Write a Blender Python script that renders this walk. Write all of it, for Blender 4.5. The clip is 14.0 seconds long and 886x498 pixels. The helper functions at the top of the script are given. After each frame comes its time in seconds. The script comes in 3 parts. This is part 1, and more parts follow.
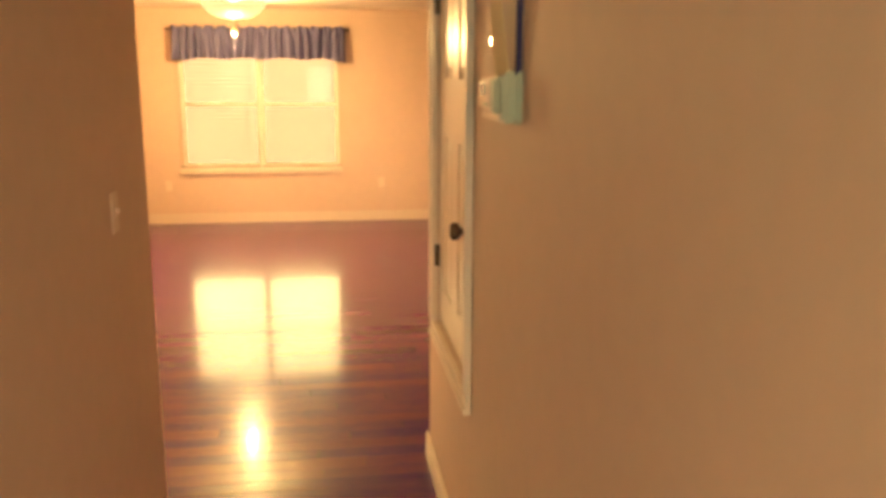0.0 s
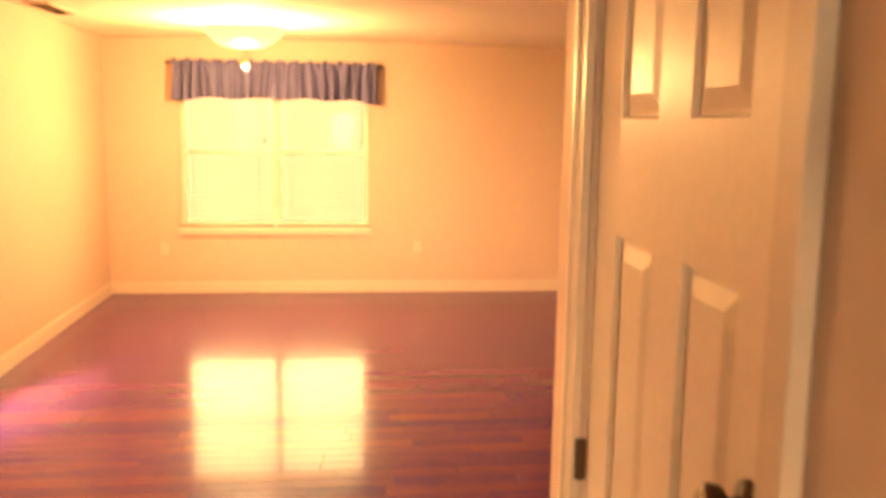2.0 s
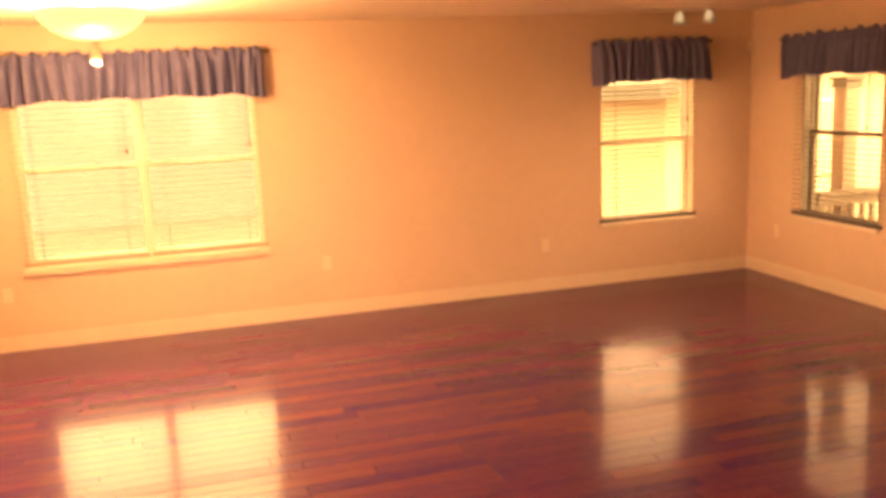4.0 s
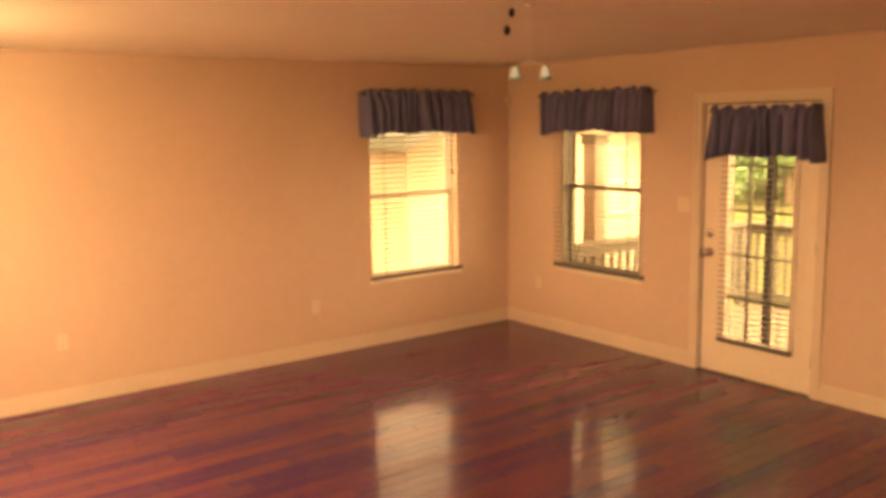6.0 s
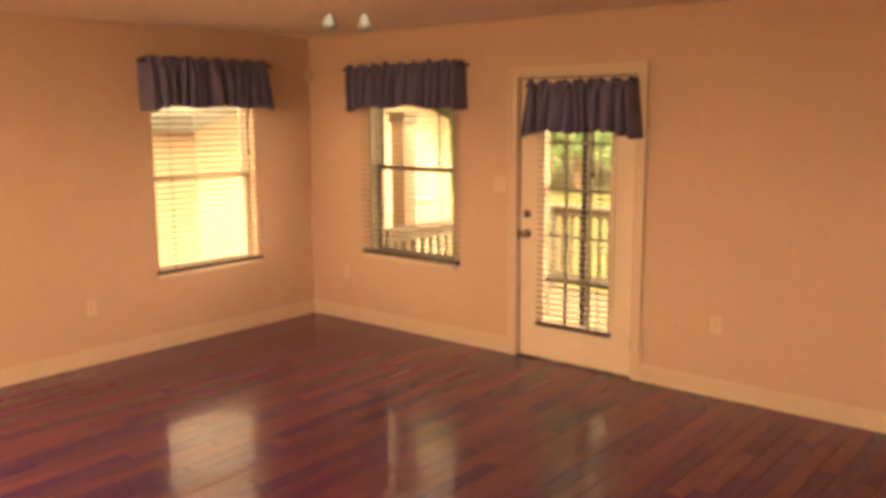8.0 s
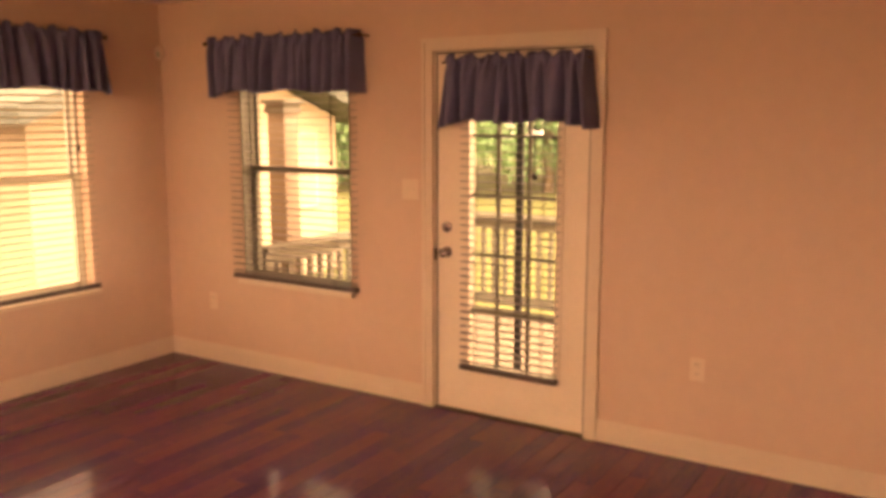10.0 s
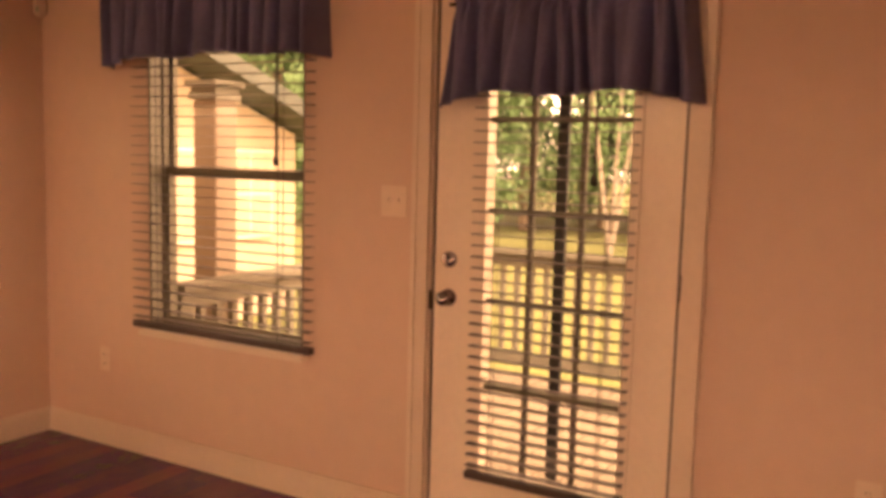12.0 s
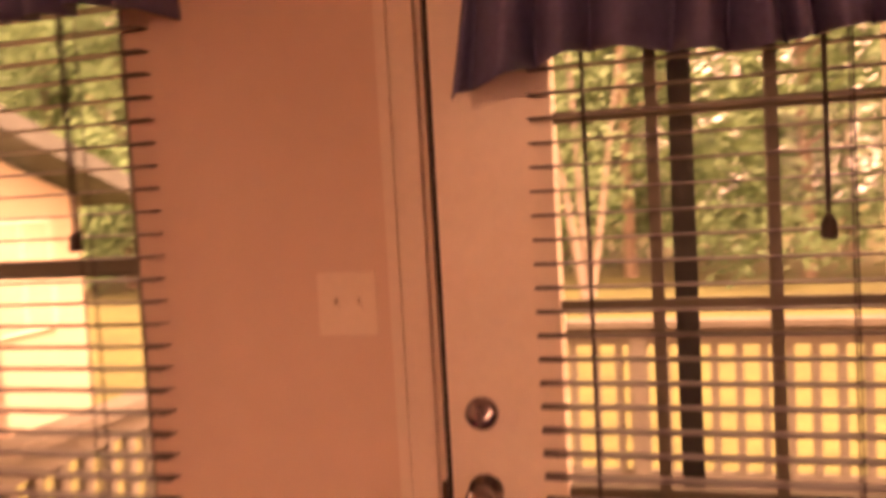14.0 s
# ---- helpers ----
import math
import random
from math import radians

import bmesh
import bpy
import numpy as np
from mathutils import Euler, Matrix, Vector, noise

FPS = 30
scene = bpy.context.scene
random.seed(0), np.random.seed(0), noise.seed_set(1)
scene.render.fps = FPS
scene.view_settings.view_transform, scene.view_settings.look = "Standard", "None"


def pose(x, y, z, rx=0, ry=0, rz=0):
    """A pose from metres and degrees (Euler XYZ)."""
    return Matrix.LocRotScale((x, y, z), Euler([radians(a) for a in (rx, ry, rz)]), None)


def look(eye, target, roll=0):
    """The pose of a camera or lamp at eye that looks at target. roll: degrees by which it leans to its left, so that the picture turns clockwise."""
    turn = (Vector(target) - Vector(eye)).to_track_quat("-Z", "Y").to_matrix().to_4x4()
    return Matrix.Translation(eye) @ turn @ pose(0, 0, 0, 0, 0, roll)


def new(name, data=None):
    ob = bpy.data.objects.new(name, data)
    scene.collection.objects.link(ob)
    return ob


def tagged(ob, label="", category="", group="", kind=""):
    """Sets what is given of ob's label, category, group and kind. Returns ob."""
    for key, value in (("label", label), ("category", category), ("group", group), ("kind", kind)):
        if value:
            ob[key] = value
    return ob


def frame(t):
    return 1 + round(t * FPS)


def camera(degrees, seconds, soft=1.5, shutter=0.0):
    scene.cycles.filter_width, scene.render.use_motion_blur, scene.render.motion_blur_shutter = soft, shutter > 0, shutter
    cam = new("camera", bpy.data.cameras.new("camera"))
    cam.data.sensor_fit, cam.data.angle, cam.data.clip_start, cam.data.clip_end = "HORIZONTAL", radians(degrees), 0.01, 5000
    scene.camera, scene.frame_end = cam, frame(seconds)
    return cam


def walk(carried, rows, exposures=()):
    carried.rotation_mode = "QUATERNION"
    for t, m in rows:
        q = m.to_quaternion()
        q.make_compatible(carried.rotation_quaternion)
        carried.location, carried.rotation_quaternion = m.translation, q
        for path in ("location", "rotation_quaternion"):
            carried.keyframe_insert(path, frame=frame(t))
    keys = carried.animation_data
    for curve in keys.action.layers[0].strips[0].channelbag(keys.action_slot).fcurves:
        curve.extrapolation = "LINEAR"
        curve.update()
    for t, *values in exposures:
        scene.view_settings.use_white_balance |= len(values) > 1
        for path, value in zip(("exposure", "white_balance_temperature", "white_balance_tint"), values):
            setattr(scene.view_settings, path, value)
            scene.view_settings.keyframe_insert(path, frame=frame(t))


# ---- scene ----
cam = camera(55.0, 14.0, 4.0, 0.5)
PATH = [
    (0, (-0.808, -2.582, 1.726), (-0.538, -0.642, 1.325), 0.2),
    (0.5, (-0.839, -2.13, 1.707), (-0.605, -0.178, 1.336), 0.5),
    (1, (-0.854, -1.677, 1.716), (-0.578, 0.271, 1.354), -1.8),
    (1.5, (-0.802, -1.265, 1.714), (-0.632, 0.699, 1.379), -0.2),
    (2, (-0.851, -0.862, 1.698), (-0.625, 1.104, 1.405), 0.9),
    (2.2, (-0.862, -0.721, 1.701), (-0.595, 1.243, 1.429), -0.0),
    (4.3, (-1.15, 0.698, 1.908), (-0.548, 2.569, 1.538), -1.5),
    (4.5, (-1.159, 0.804, 1.928), (-0.5, 2.662, 1.589), -0.7),
    (5, (-1.186, 0.945, 1.923), (-0.378, 2.758, 1.675), -0.2),
    (5.5, (-1.344, 1.158, 1.958), (-0.34, 2.864, 1.668), -3.2),
    (6, (-1.421, 1.301, 1.932), (-0.251, 2.897, 1.641), -1.0),
    (6.5, (-1.341, 1.385, 1.865), (-0.075, 2.91, 1.591), -0.5),
    (7, (-1.272, 1.429, 1.874), (0.112, 2.852, 1.631), -0.1),
    (7.5, (-1.129, 1.485, 1.8), (0.275, 2.885, 1.538), 0.4),
    (8, (-1.126, 1.783, 1.802), (0.389, 3.049, 1.487), -0.3),
    (8.5, (-1.054, 2.049, 1.788), (0.533, 3.221, 1.46), -3.0),
    (8.7, (-0.95, 2.137, 1.772), (0.648, 3.288, 1.425), -2.9),
    (10.8, (0.485, 3.149, 1.529), (2.208, 4.134, 1.28), 0.3),
    (11, (0.622, 3.249, 1.468), (2.366, 4.204, 1.25), -1.3),
    (11.5, (0.907, 3.484, 1.428), (2.655, 4.429, 1.195), -2.3),
    (12, (1.245, 3.74, 1.45), (2.978, 4.716, 1.237), 1.5),
    (12.5, (1.678, 3.977, 1.53), (3.373, 4.992, 1.216), -0.5),
    (13, (1.893, 4.353, 1.485), (3.632, 5.291, 1.175), 0.3),
    (13.5, (2.235, 4.574, 1.456), (4.007, 5.462, 1.19), -0.9),
    (14, (2.537, 4.905, 1.464), (4.457, 5.452, 1.346), -3.2),
]
EXPO = [(0, 4.8, 6400, 9), (1.5, 5.16, 7000, 20), (2.0, 5.2, 7400, 26), (4.3, 5.03, 7700, 34), (6.0, 4.87, 6600, 18), (8.5, 4.84, 5850, 21), (11.0, 4.5, 6000, 35), (13.2, 4.17, 6500, 53), (14.0, 4.25, 6900, 72)]
walk(cam, [(t, look(e, g, r)) for t, e, g, r in PATH], EXPO)

# ---- world and light ----
world = bpy.data.worlds.new("sky")
scene.world = world
world.use_nodes = True
wn, wl = world.node_tree.nodes, world.node_tree.links
sky = wn.new("ShaderNodeTexSky")
sky.sky_type, sky.sun_disc = "NISHITA", False
sky.sun_elevation, sky.sun_rotation = radians(52), radians(200)
grey = wn.new("ShaderNodeRGBToBW")
haze = wn.new("ShaderNodeMix")
haze.data_type, haze.blend_type = "RGBA", "MULTIPLY"
haze.inputs[0].default_value = 1.0
haze.inputs[7].default_value = (1.0, 0.59, 0.265, 1)
wl.new(sky.outputs[0], grey.inputs[0])
wl.new(grey.outputs[0], haze.inputs[6])
wl.new(haze.outputs[2], wn["Background"].inputs[0])
wn["Background"].inputs[1].default_value = 0.15

sun = new("sun", bpy.data.lights.new("sun", "SUN"))
sun.data.energy, sun.data.angle, sun.data.color = 0.6, radians(12), (1.0, 0.72, 0.4)
sun.matrix_world = look((-6, -12, 18), (0, 0, 0))

# greenish fill lamp added to brighten the hall, in an invented end window
hall_fill = new("hall_fill_light", bpy.data.lights.new("hall_fill_light", "AREA"))
hall_fill.data.shape, hall_fill.data.size, hall_fill.data.size_y = "RECTANGLE", 0.6, 1.0
hall_fill.data.energy, hall_fill.data.color = 0.85, (0.62, 0.85, 0.66)
hall_fill.matrix_world = look((-0.9, -4.21, 1.4), (-0.9, 0.0, 1.2))


# ---- materials ----
def mat(name, color, rough=0.6, var=0.12, scale=6.0, bump=0.0, bscale=60.0, metal=0.0, stretch=(1, 1, 1), coat=0.0, spread=0.0, spec=0.5, trans=0.0, tones=None, span=(0.6, 1.4)):
    m = bpy.data.materials.new(name)
    m.use_nodes = True
    n, l = m.node_tree.nodes, m.node_tree.links
    b = n["Principled BSDF"]
    b.inputs["Roughness"].default_value = rough
    b.inputs["Metallic"].default_value = metal
    b.inputs["Coat Weight"].default_value = coat
    b.inputs["Specular IOR Level"].default_value = spec
    b.inputs["Coat Roughness"].default_value = 0.07
    b.inputs["Coat IOR"].default_value = 1.42
    tc = n.new("ShaderNodeTexCoord")
    mp = n.new("ShaderNodeMapping")
    mp.inputs["Scale"].default_value = stretch
    l.new(tc.outputs["Object"], mp.inputs[0])
    big, fine = n.new("ShaderNodeTexNoise"), n.new("ShaderNodeTexNoise")
    big.inputs["Scale"].default_value, fine.inputs["Scale"].default_value = scale, scale * 9
    big.inputs["Detail"].default_value = fine.inputs["Detail"].default_value = 4
    l.new(mp.outputs[0], big.inputs["Vector"])
    l.new(mp.outputs[0], fine.inputs["Vector"])
    add = n.new("ShaderNodeMath")
    add.operation = "ADD"
    l.new(big.outputs[0], add.inputs[0])
    l.new(fine.outputs[0], add.inputs[1])
    src = add.outputs[0]
    lo, hi = span
    if spread:
        info = n.new("ShaderNodeObjectInfo")
        far_off = n.new("ShaderNodeMath")
        far_off.operation, far_off.inputs[1].default_value = "MULTIPLY", 41.0
        l.new(info.outputs["Random"], far_off.inputs[0])
        l.new(far_off.outputs[0], mp.inputs["Location"])
        mul = n.new("ShaderNodeMath")
        mul.operation, mul.inputs[1].default_value = "MULTIPLY", spread
        l.new(info.outputs["Random"], mul.inputs[0])
        add2 = n.new("ShaderNodeMath")
        add2.operation = "ADD"
        l.new(src, add2.inputs[0])
        l.new(mul.outputs[0], add2.inputs[1])
        src = add2.outputs[0]
        hi += spread
    rng = n.new("ShaderNodeMapRange")
    rng.inputs["From Min"].default_value, rng.inputs["From Max"].default_value = lo, hi
    l.new(src, rng.inputs[0])
    mix = n.new("ShaderNodeMix")
    mix.data_type = "RGBA"
    mix.inputs[6].default_value = (*[c * (1 - var) for c in color], 1)
    mix.inputs[7].default_value = (*[min(1, c * (1 + var)) for c in color], 1)
    if tones:
        mix.inputs[6].default_value, mix.inputs[7].default_value = (*tones[0], 1), (*tones[1], 1)
    l.new(rng.outputs[0], mix.inputs[0])
    l.new(mix.outputs[2], b.inputs["Base Color"])
    if trans:
        b.inputs["Transmission Weight"].default_value = trans
    if bump:
        bt, bp = n.new("ShaderNodeTexNoise"), n.new("ShaderNodeBump")
        bt.inputs["Scale"].default_value, bt.inputs["Detail"].default_value = bscale, 3
        bp.inputs["Strength"].default_value, bp.inputs["Distance"].default_value = bump, 0.004
        l.new(mp.outputs[0], bt.inputs["Vector"])
        l.new(bt.outputs[0], bp.inputs["Height"])
        l.new(bp.outputs[0], b.inputs["Normal"])
    return m


def glow(name, color, strength):
    m = bpy.data.materials.new(name)
    m.use_nodes = True
    b = m.node_tree.nodes["Principled BSDF"]
    b.inputs["Base Color"].default_value = (0.01, 0.01, 0.01, 1)
    b.inputs["Roughness"].default_value = 0.6
    b.inputs["Emission Color"].default_value = (*color, 1)
    b.inputs["Emission Strength"].default_value = strength
    return m


WALL = mat("beige_wall_paint", (0.66, 0.495, 0.375), 0.6, 0.04, 1.5, 0.12, 90)
CEIL = mat("ceiling_paint", (0.92, 0.84, 0.71), 0.8, 0.04, 2, 0.25, 110)
TRIM = mat("white_trim_paint", (0.72, 0.61, 0.48), 0.35, 0.05, 5, 0.08, 30)
DOORP = mat("white_door_paint", (0.84, 0.74, 0.60), 0.3, 0.05, 5, 0.08, 30)
WOOD = mat("cherry_laminate", (0.14, 0.03, 0.045), 0.22, 0.75, 1.7, 0.05, 14, stretch=(1, 4, 1), coat=0.36, spread=0.75, spec=0.18, tones=((0.030, 0.004, 0.135), (0.200, 0.056, 0.096)), span=(0.62, 1.40))
GAP = mat("dark_joint", (0.03, 0.012, 0.012), 0.6, 0.2)
FABRIC = mat("grey_curtain_fabric", (0.132, 0.130, 0.270), 0.6, 0.2, 9, 0.4, 160)
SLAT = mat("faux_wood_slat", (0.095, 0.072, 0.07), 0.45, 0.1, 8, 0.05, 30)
# paler copy of the slat, window glare put into its colour
SLATW = mat("glare_pale_slat", (0.36, 0.29, 0.20), 0.5, 0.05, 8)
RAILD = mat("dark_bottom_rail", (0.07, 0.05, 0.05), 0.5, 0.15, 8)
CORD = mat("dark_cord", (0.04, 0.03, 0.03), 0.8, 0.2)
METAL = mat("satin_nickel", (0.36, 0.32, 0.32), 0.2, 0.08, 20, metal=1.0)
BRONZE = mat("aged_bronze", (0.10, 0.07, 0.05), 0.32, 0.15, 20, metal=1.0)
PLAST = mat("ivory_plastic", (0.74, 0.61, 0.47), 0.35, 0.04, 10)
GREENP = mat("pale_green_plastic", (0.45, 0.50, 0.36), 0.4, 0.05, 10)
SCREEN = mat("grey_lcd", (0.10, 0.14, 0.12), 0.15, 0.1, 30)
# dark blue for the shade between leaflet and wall
GAPSHADE = mat("gap_shade_blue", (0.03, 0.02, 0.10), 0.6, 0.1, 10)
PAPER = mat("cream_card", (0.82, 0.70, 0.42), 0.8, 0.06, 14)
VINYL = mat("window_vinyl", (0.74, 0.72, 0.64), 0.4, 0.06, 8)
# window vinyl with its backlit shade put into the colour
SHADEV = mat("shade_dark_vinyl", (0.125, 0.115, 0.078), 0.45, 0.1, 8)
DARKM = mat("dark_metal_bar", (0.02, 0.02, 0.03), 0.5, 0.2)
DECKW = mat("weathered_deck_board", (0.17, 0.135, 0.088), 0.8, 0.2, 3, 0.3, 40, stretch=(8, 1, 1), spread=0.4)
RAILW = mat("weathered_rail_wood", (0.125, 0.112, 0.078), 0.8, 0.2, 6, 0.3, 40)
POSTW = mat("pale_post_paint", (0.22, 0.17, 0.115), 0.6, 0.08, 5)
GRASS = mat("lawn", (0.115, 0.118, 0.028), 0.9, 0.35, 0.7, 0.8, 30)
PATIO = mat("dark_asphalt", (0.075, 0.052, 0.036), 0.9, 0.12, 1.2, 0.3, 40)
PALEB = mat("pale_bark", (0.20, 0.17, 0.13), 0.8, 0.25, 9, 0.4, 30)
BARK = mat("bark", (0.20, 0.15, 0.10), 0.9, 0.3, 5, 0.8, 25)
LEAF = mat("leaves", (0.115, 0.20, 0.075), 0.6, 0.55, 1.3, spread=0.4)
SIDING = mat("pale_siding", (0.36, 0.29, 0.20), 0.7, 0.08, 3)
TRIMO = mat("outdoor_trim", (0.52, 0.46, 0.36), 0.7, 0.08, 3)
ROOF = mat("dark_shingles", (0.07, 0.075, 0.06), 0.9, 0.25, 5, 0.6, 30)
BOWL = glow("lit_frosted_glass", (1.0, 0.68, 0.26), 0.05)
# emission set to the cream of overexposed daylight in the panes
HAZE = glow("daylight_glow_panel", (1.0, 0.41, 0.165), 0.050)
# strong emission for an added panel that lights room and floor gloss
SKYPANEL = glow("sky_glow_panel", (1.0, 0.66, 0.26), 0.48)
FANB = glow("lit_bulb", (1.0, 0.85, 0.5), 0.03)
CLEAR = mat("frosted_glass_shade", (0.9, 0.9, 0.82), 0.35, 0.02, trans=0.85)
GLASS = bpy.data.materials.new("window_glass")
GLASS.use_nodes = True
gn, gl = GLASS.node_tree.nodes, GLASS.node_tree.links
tr, gs, mx = gn.new("ShaderNodeBsdfTransparent"), gn.new("ShaderNodeBsdfGlossy"), gn.new("ShaderNodeMixShader")
gs.inputs["Roughness"].default_value = 0.02
tr.inputs["Color"].default_value = (0.93, 0.95, 0.93, 1)
mx.inputs[0].default_value = 0.008
gl.new(tr.outputs[0], mx.inputs[1])
gl.new(gs.outputs[0], mx.inputs[2])
gl.new(mx.outputs[0], gn["Material Output"].inputs[0])


# ---- mesh helpers ----
def box(bm, x0, x1, y0, y1, z0, z1):
    v = [bm.verts.new((x, y, z)) for z in (z0, z1) for y in (y0, y1) for x in (x0, x1)]
    for q in ((0, 2, 3, 1), (4, 5, 7, 6), (0, 1, 5, 4), (2, 6, 7, 3), (0, 4, 6, 2), (1, 3, 7, 5)):
        bm.faces.new([v[i] for i in q])
    return bm


def boxes(*rows, bevel=0.0):
    bm = bmesh.new()
    for r in rows:
        box(bm, *r)
    if bevel:
        bmesh.ops.bevel(bm, geom=bm.edges[:], offset=bevel, segments=2, affect="EDGES")
    return bm


def turned(profile, n=24, axis="z", at=(0, 0, 0), closed=True):
    """A solid of revolution from rows of radius and height."""
    bm = bmesh.new()
    rings = []
    for r, h in profile:
        ring = []
        for i in range(n):
            a = 2 * math.pi * i / n
            c, s = r * math.cos(a), r * math.sin(a)
            p = {"z": (c, s, h), "x": (h, c, s), "y": (c, h, s)}[axis]
            ring.append(bm.verts.new(Vector(p) + Vector(at)))
        rings.append(ring)
    for a, b in zip(rings, rings[1:]):
        for i in range(n):
            bm.faces.new((a[i], a[(i + 1) % n], b[(i + 1) % n], b[i]))
    if closed:
        bm.faces.new(rings[0])
        bm.faces.new(rings[-1])
    bmesh.ops.recalc_face_normals(bm, faces=bm.faces[:])
    return bm


def rod_between(a, b, r, n=8):
    bm = bmesh.new()
    a, b = Vector(a), Vector(b)
    m = Matrix.Translation((a + b) / 2) @ (b - a).to_track_quat("Z", "Y").to_matrix().to_4x4()
    bmesh.ops.create_cone(bm, cap_ends=True, segments=n, radius1=r, radius2=r, depth=(b - a).length, matrix=m)
    return bm


def part(name, bm, material, parent=None, label="", smooth=False):
    me = bpy.data.meshes.new(name)
    if smooth:
        for f in bm.faces:
            f.smooth = True
    bm.to_mesh(me)
    bm.free()
    me.materials.append(material)
    ob = new(name, me)
    ob.parent = parent
    if label:
        ob["label"] = label
    return ob


def thing(name, label, category, at=(0, 0, 0), group="", kind=""):
    ob = new(name)
    ob.location = at
    return tagged(ob, label, category, group, kind)


def structure(name, bm, material, label, category):
    return tagged(part(name, bm, material), label, category, kind="structure")


def wall_mesh(axis, p0, p1, u0, u1, z0, z1, holes=()):
    """A wall between the planes p0 and p1 of one axis, with holes (u0, u1, z0, z1) right through it."""
    us = sorted({u0, u1, *[h[0] for h in holes], *[h[1] for h in holes]})
    zs = sorted({z0, z1, *[h[2] for h in holes], *[h[3] for h in holes]})
    solid = {}
    for i in range(len(us) - 1):
        for j in range(len(zs) - 1):
            cu, cz = (us[i] + us[i + 1]) / 2, (zs[j] + zs[j + 1]) / 2
            solid[i, j] = not any(h[0] < cu < h[1] and h[2] < cz < h[3] for h in holes)
    bm = bmesh.new()

    def pt(p, u, z):
        return bm.verts.new((p, u, z) if axis == "x" else (u, p, z))

    for (i, j), s in solid.items():
        if not s:
            continue
        a, b, c, d = us[i], us[i + 1], zs[j], zs[j + 1]
        for p in (p0, p1):
            bm.faces.new((pt(p, a, c), pt(p, b, c), pt(p, b, d), pt(p, a, d)))
        for di, dj, e in ((-1, 0, ((a, c), (a, d))), (1, 0, ((b, c), (b, d))), (0, -1, ((a, c), (b, c))), (0, 1, ((a, d), (b, d)))):
            if not solid.get((i + di, j + dj), False):
                (q, r), (s2, t2) = e
                bm.faces.new((pt(p0, q, r), pt(p0, s2, t2), pt(p1, s2, t2), pt(p1, q, r)))
    bmesh.ops.remove_doubles(bm, verts=bm.verts[:], dist=1e-5)
    bmesh.ops.recalc_face_normals(bm, faces=bm.faces[:])
    return bm


# ---- plan ----
XL, XR, YB, H = -3.13, 4.0, 7.6, 2.46      # left wall, right wall, back wall, ceiling
HL, HR = -1.42, -0.36                      # hall walls
YL, YR, YS = 0.45, 1.05, -4.2              # where the hall walls end, the hall's closed end
W0 = (-2.44, -0.63, 0.645, 2.0)            # double window in the back wall
W1 = (2.43, 3.37, 0.575, 2.0)               # single window in the back wall
W2 = (5.95, 6.86, 0.62, 2.0)               # window in the right wall
DR = (4.40, 5.35, -0.02, 2.055)            # glazed door's opening in the right wall
W3 = (2.4, 4.0, 0.7, 2.2)                  # wide unseen opening in the side wall, behind the walker, added for light
W4 = (-1.2, -0.6, 0.9, 1.9)                # unseen window at the hall's end, added to let light in
W5 = (-2.9, -1.9, 0.6, 2.1)                # unseen window left of the hall's mouth, added to let light in
CL = (0.03, 0.81, 0.72, 2.24)             # raised closet door in the hall

structure("wall_north", wall_mesh("y", YB, YB + 0.16, XL - 0.16, XR + 0.16, -0.02, H, (W0, W1)), WALL, "beige painted back wall with two window openings", "wall")
structure("wall_east", wall_mesh("x", XR, XR + 0.16, YR - 0.16, YB, -0.02, H, (W2, DR)), WALL, "beige painted wall with a window and glazed door", "wall")
structure("wall_west", wall_mesh("x", XL - 0.16, XL, YL - 0.16, YB, -0.02, H, (W3,)), WALL, "beige painted side wall with an unseen opening added for light", "wall")
structure("wall_south_left", wall_mesh("y", YL - 0.12, YL, XL, HL - 0.12, -0.02, H, (W5,)), WALL, "beige wall beside the hall opening", "wall")
structure("wall_south_right", wall_mesh("y", YR - 0.12, YR, HR + 0.12, XR, -0.02, H), WALL, "beige wall beyond the closet corner", "wall")
structure("wall_hall_left", wall_mesh("x", HL - 0.12, HL, YS, YL, -0.02, H), WALL, "beige hallway wall with a light switch", "wall")
structure("wall_hall_right", wall_mesh("x", HR, HR + 0.12, YS, YR, -0.02, H, (CL,)), WALL, "beige hallway wall with a raised closet door", "wall")
structure("wall_hall_end", wall_mesh("y", YS - 0.12, YS, HL - 0.12, HR + 0.12, -0.02, H, (W4,)), WALL, "plain beige wall closing the hallway", "wall")
structure("closet_back", boxes((HR + 0.5, HR + 0.56, -0.2, 0.9, 0.4, H)), WALL, "plain closet back wall behind the door", "wall")
structure("ceiling", boxes((XL - 0.2, XR + 0.2, YS - 0.2, YB + 0.2, H, H + 0.18)), CEIL, "flat painted ceiling with fine texture", "ceiling")


def base(name, rows, label="white painted baseboard along the wall"):
    bm = bmesh.new()
    for x0, x1, y0, y1 in rows:
        box(bm, x0, x1, y0, y1, 0.002, 0.105)
        cx, cy = (0.004, 0) if x1 - x0 < y1 - y0 else (0, 0.004)
        box(bm, x0 + cx, x1 - cx, y0 + cy, y1 - cy, 0.105, 0.122)
    return structure(name, bm, TRIM, label, "baseboard")


base("baseboard_north", [(XL + 0.002, XR - 0.002, YB - 0.017, YB - 0.002)])
base("baseboard_east", [(XR - 0.017, XR - 0.002, 5.425, YB - 0.019), (XR - 0.017, XR - 0.002, YR + 0.002, 4.33)])
base("baseboard_west", [(XL + 0.002, XL + 0.017, YL + 0.02, YB - 0.019)])
base("baseboard_hall_right", [(HR - 0.017, HR - 0.002, YS + 0.02, YR + 0.017)])
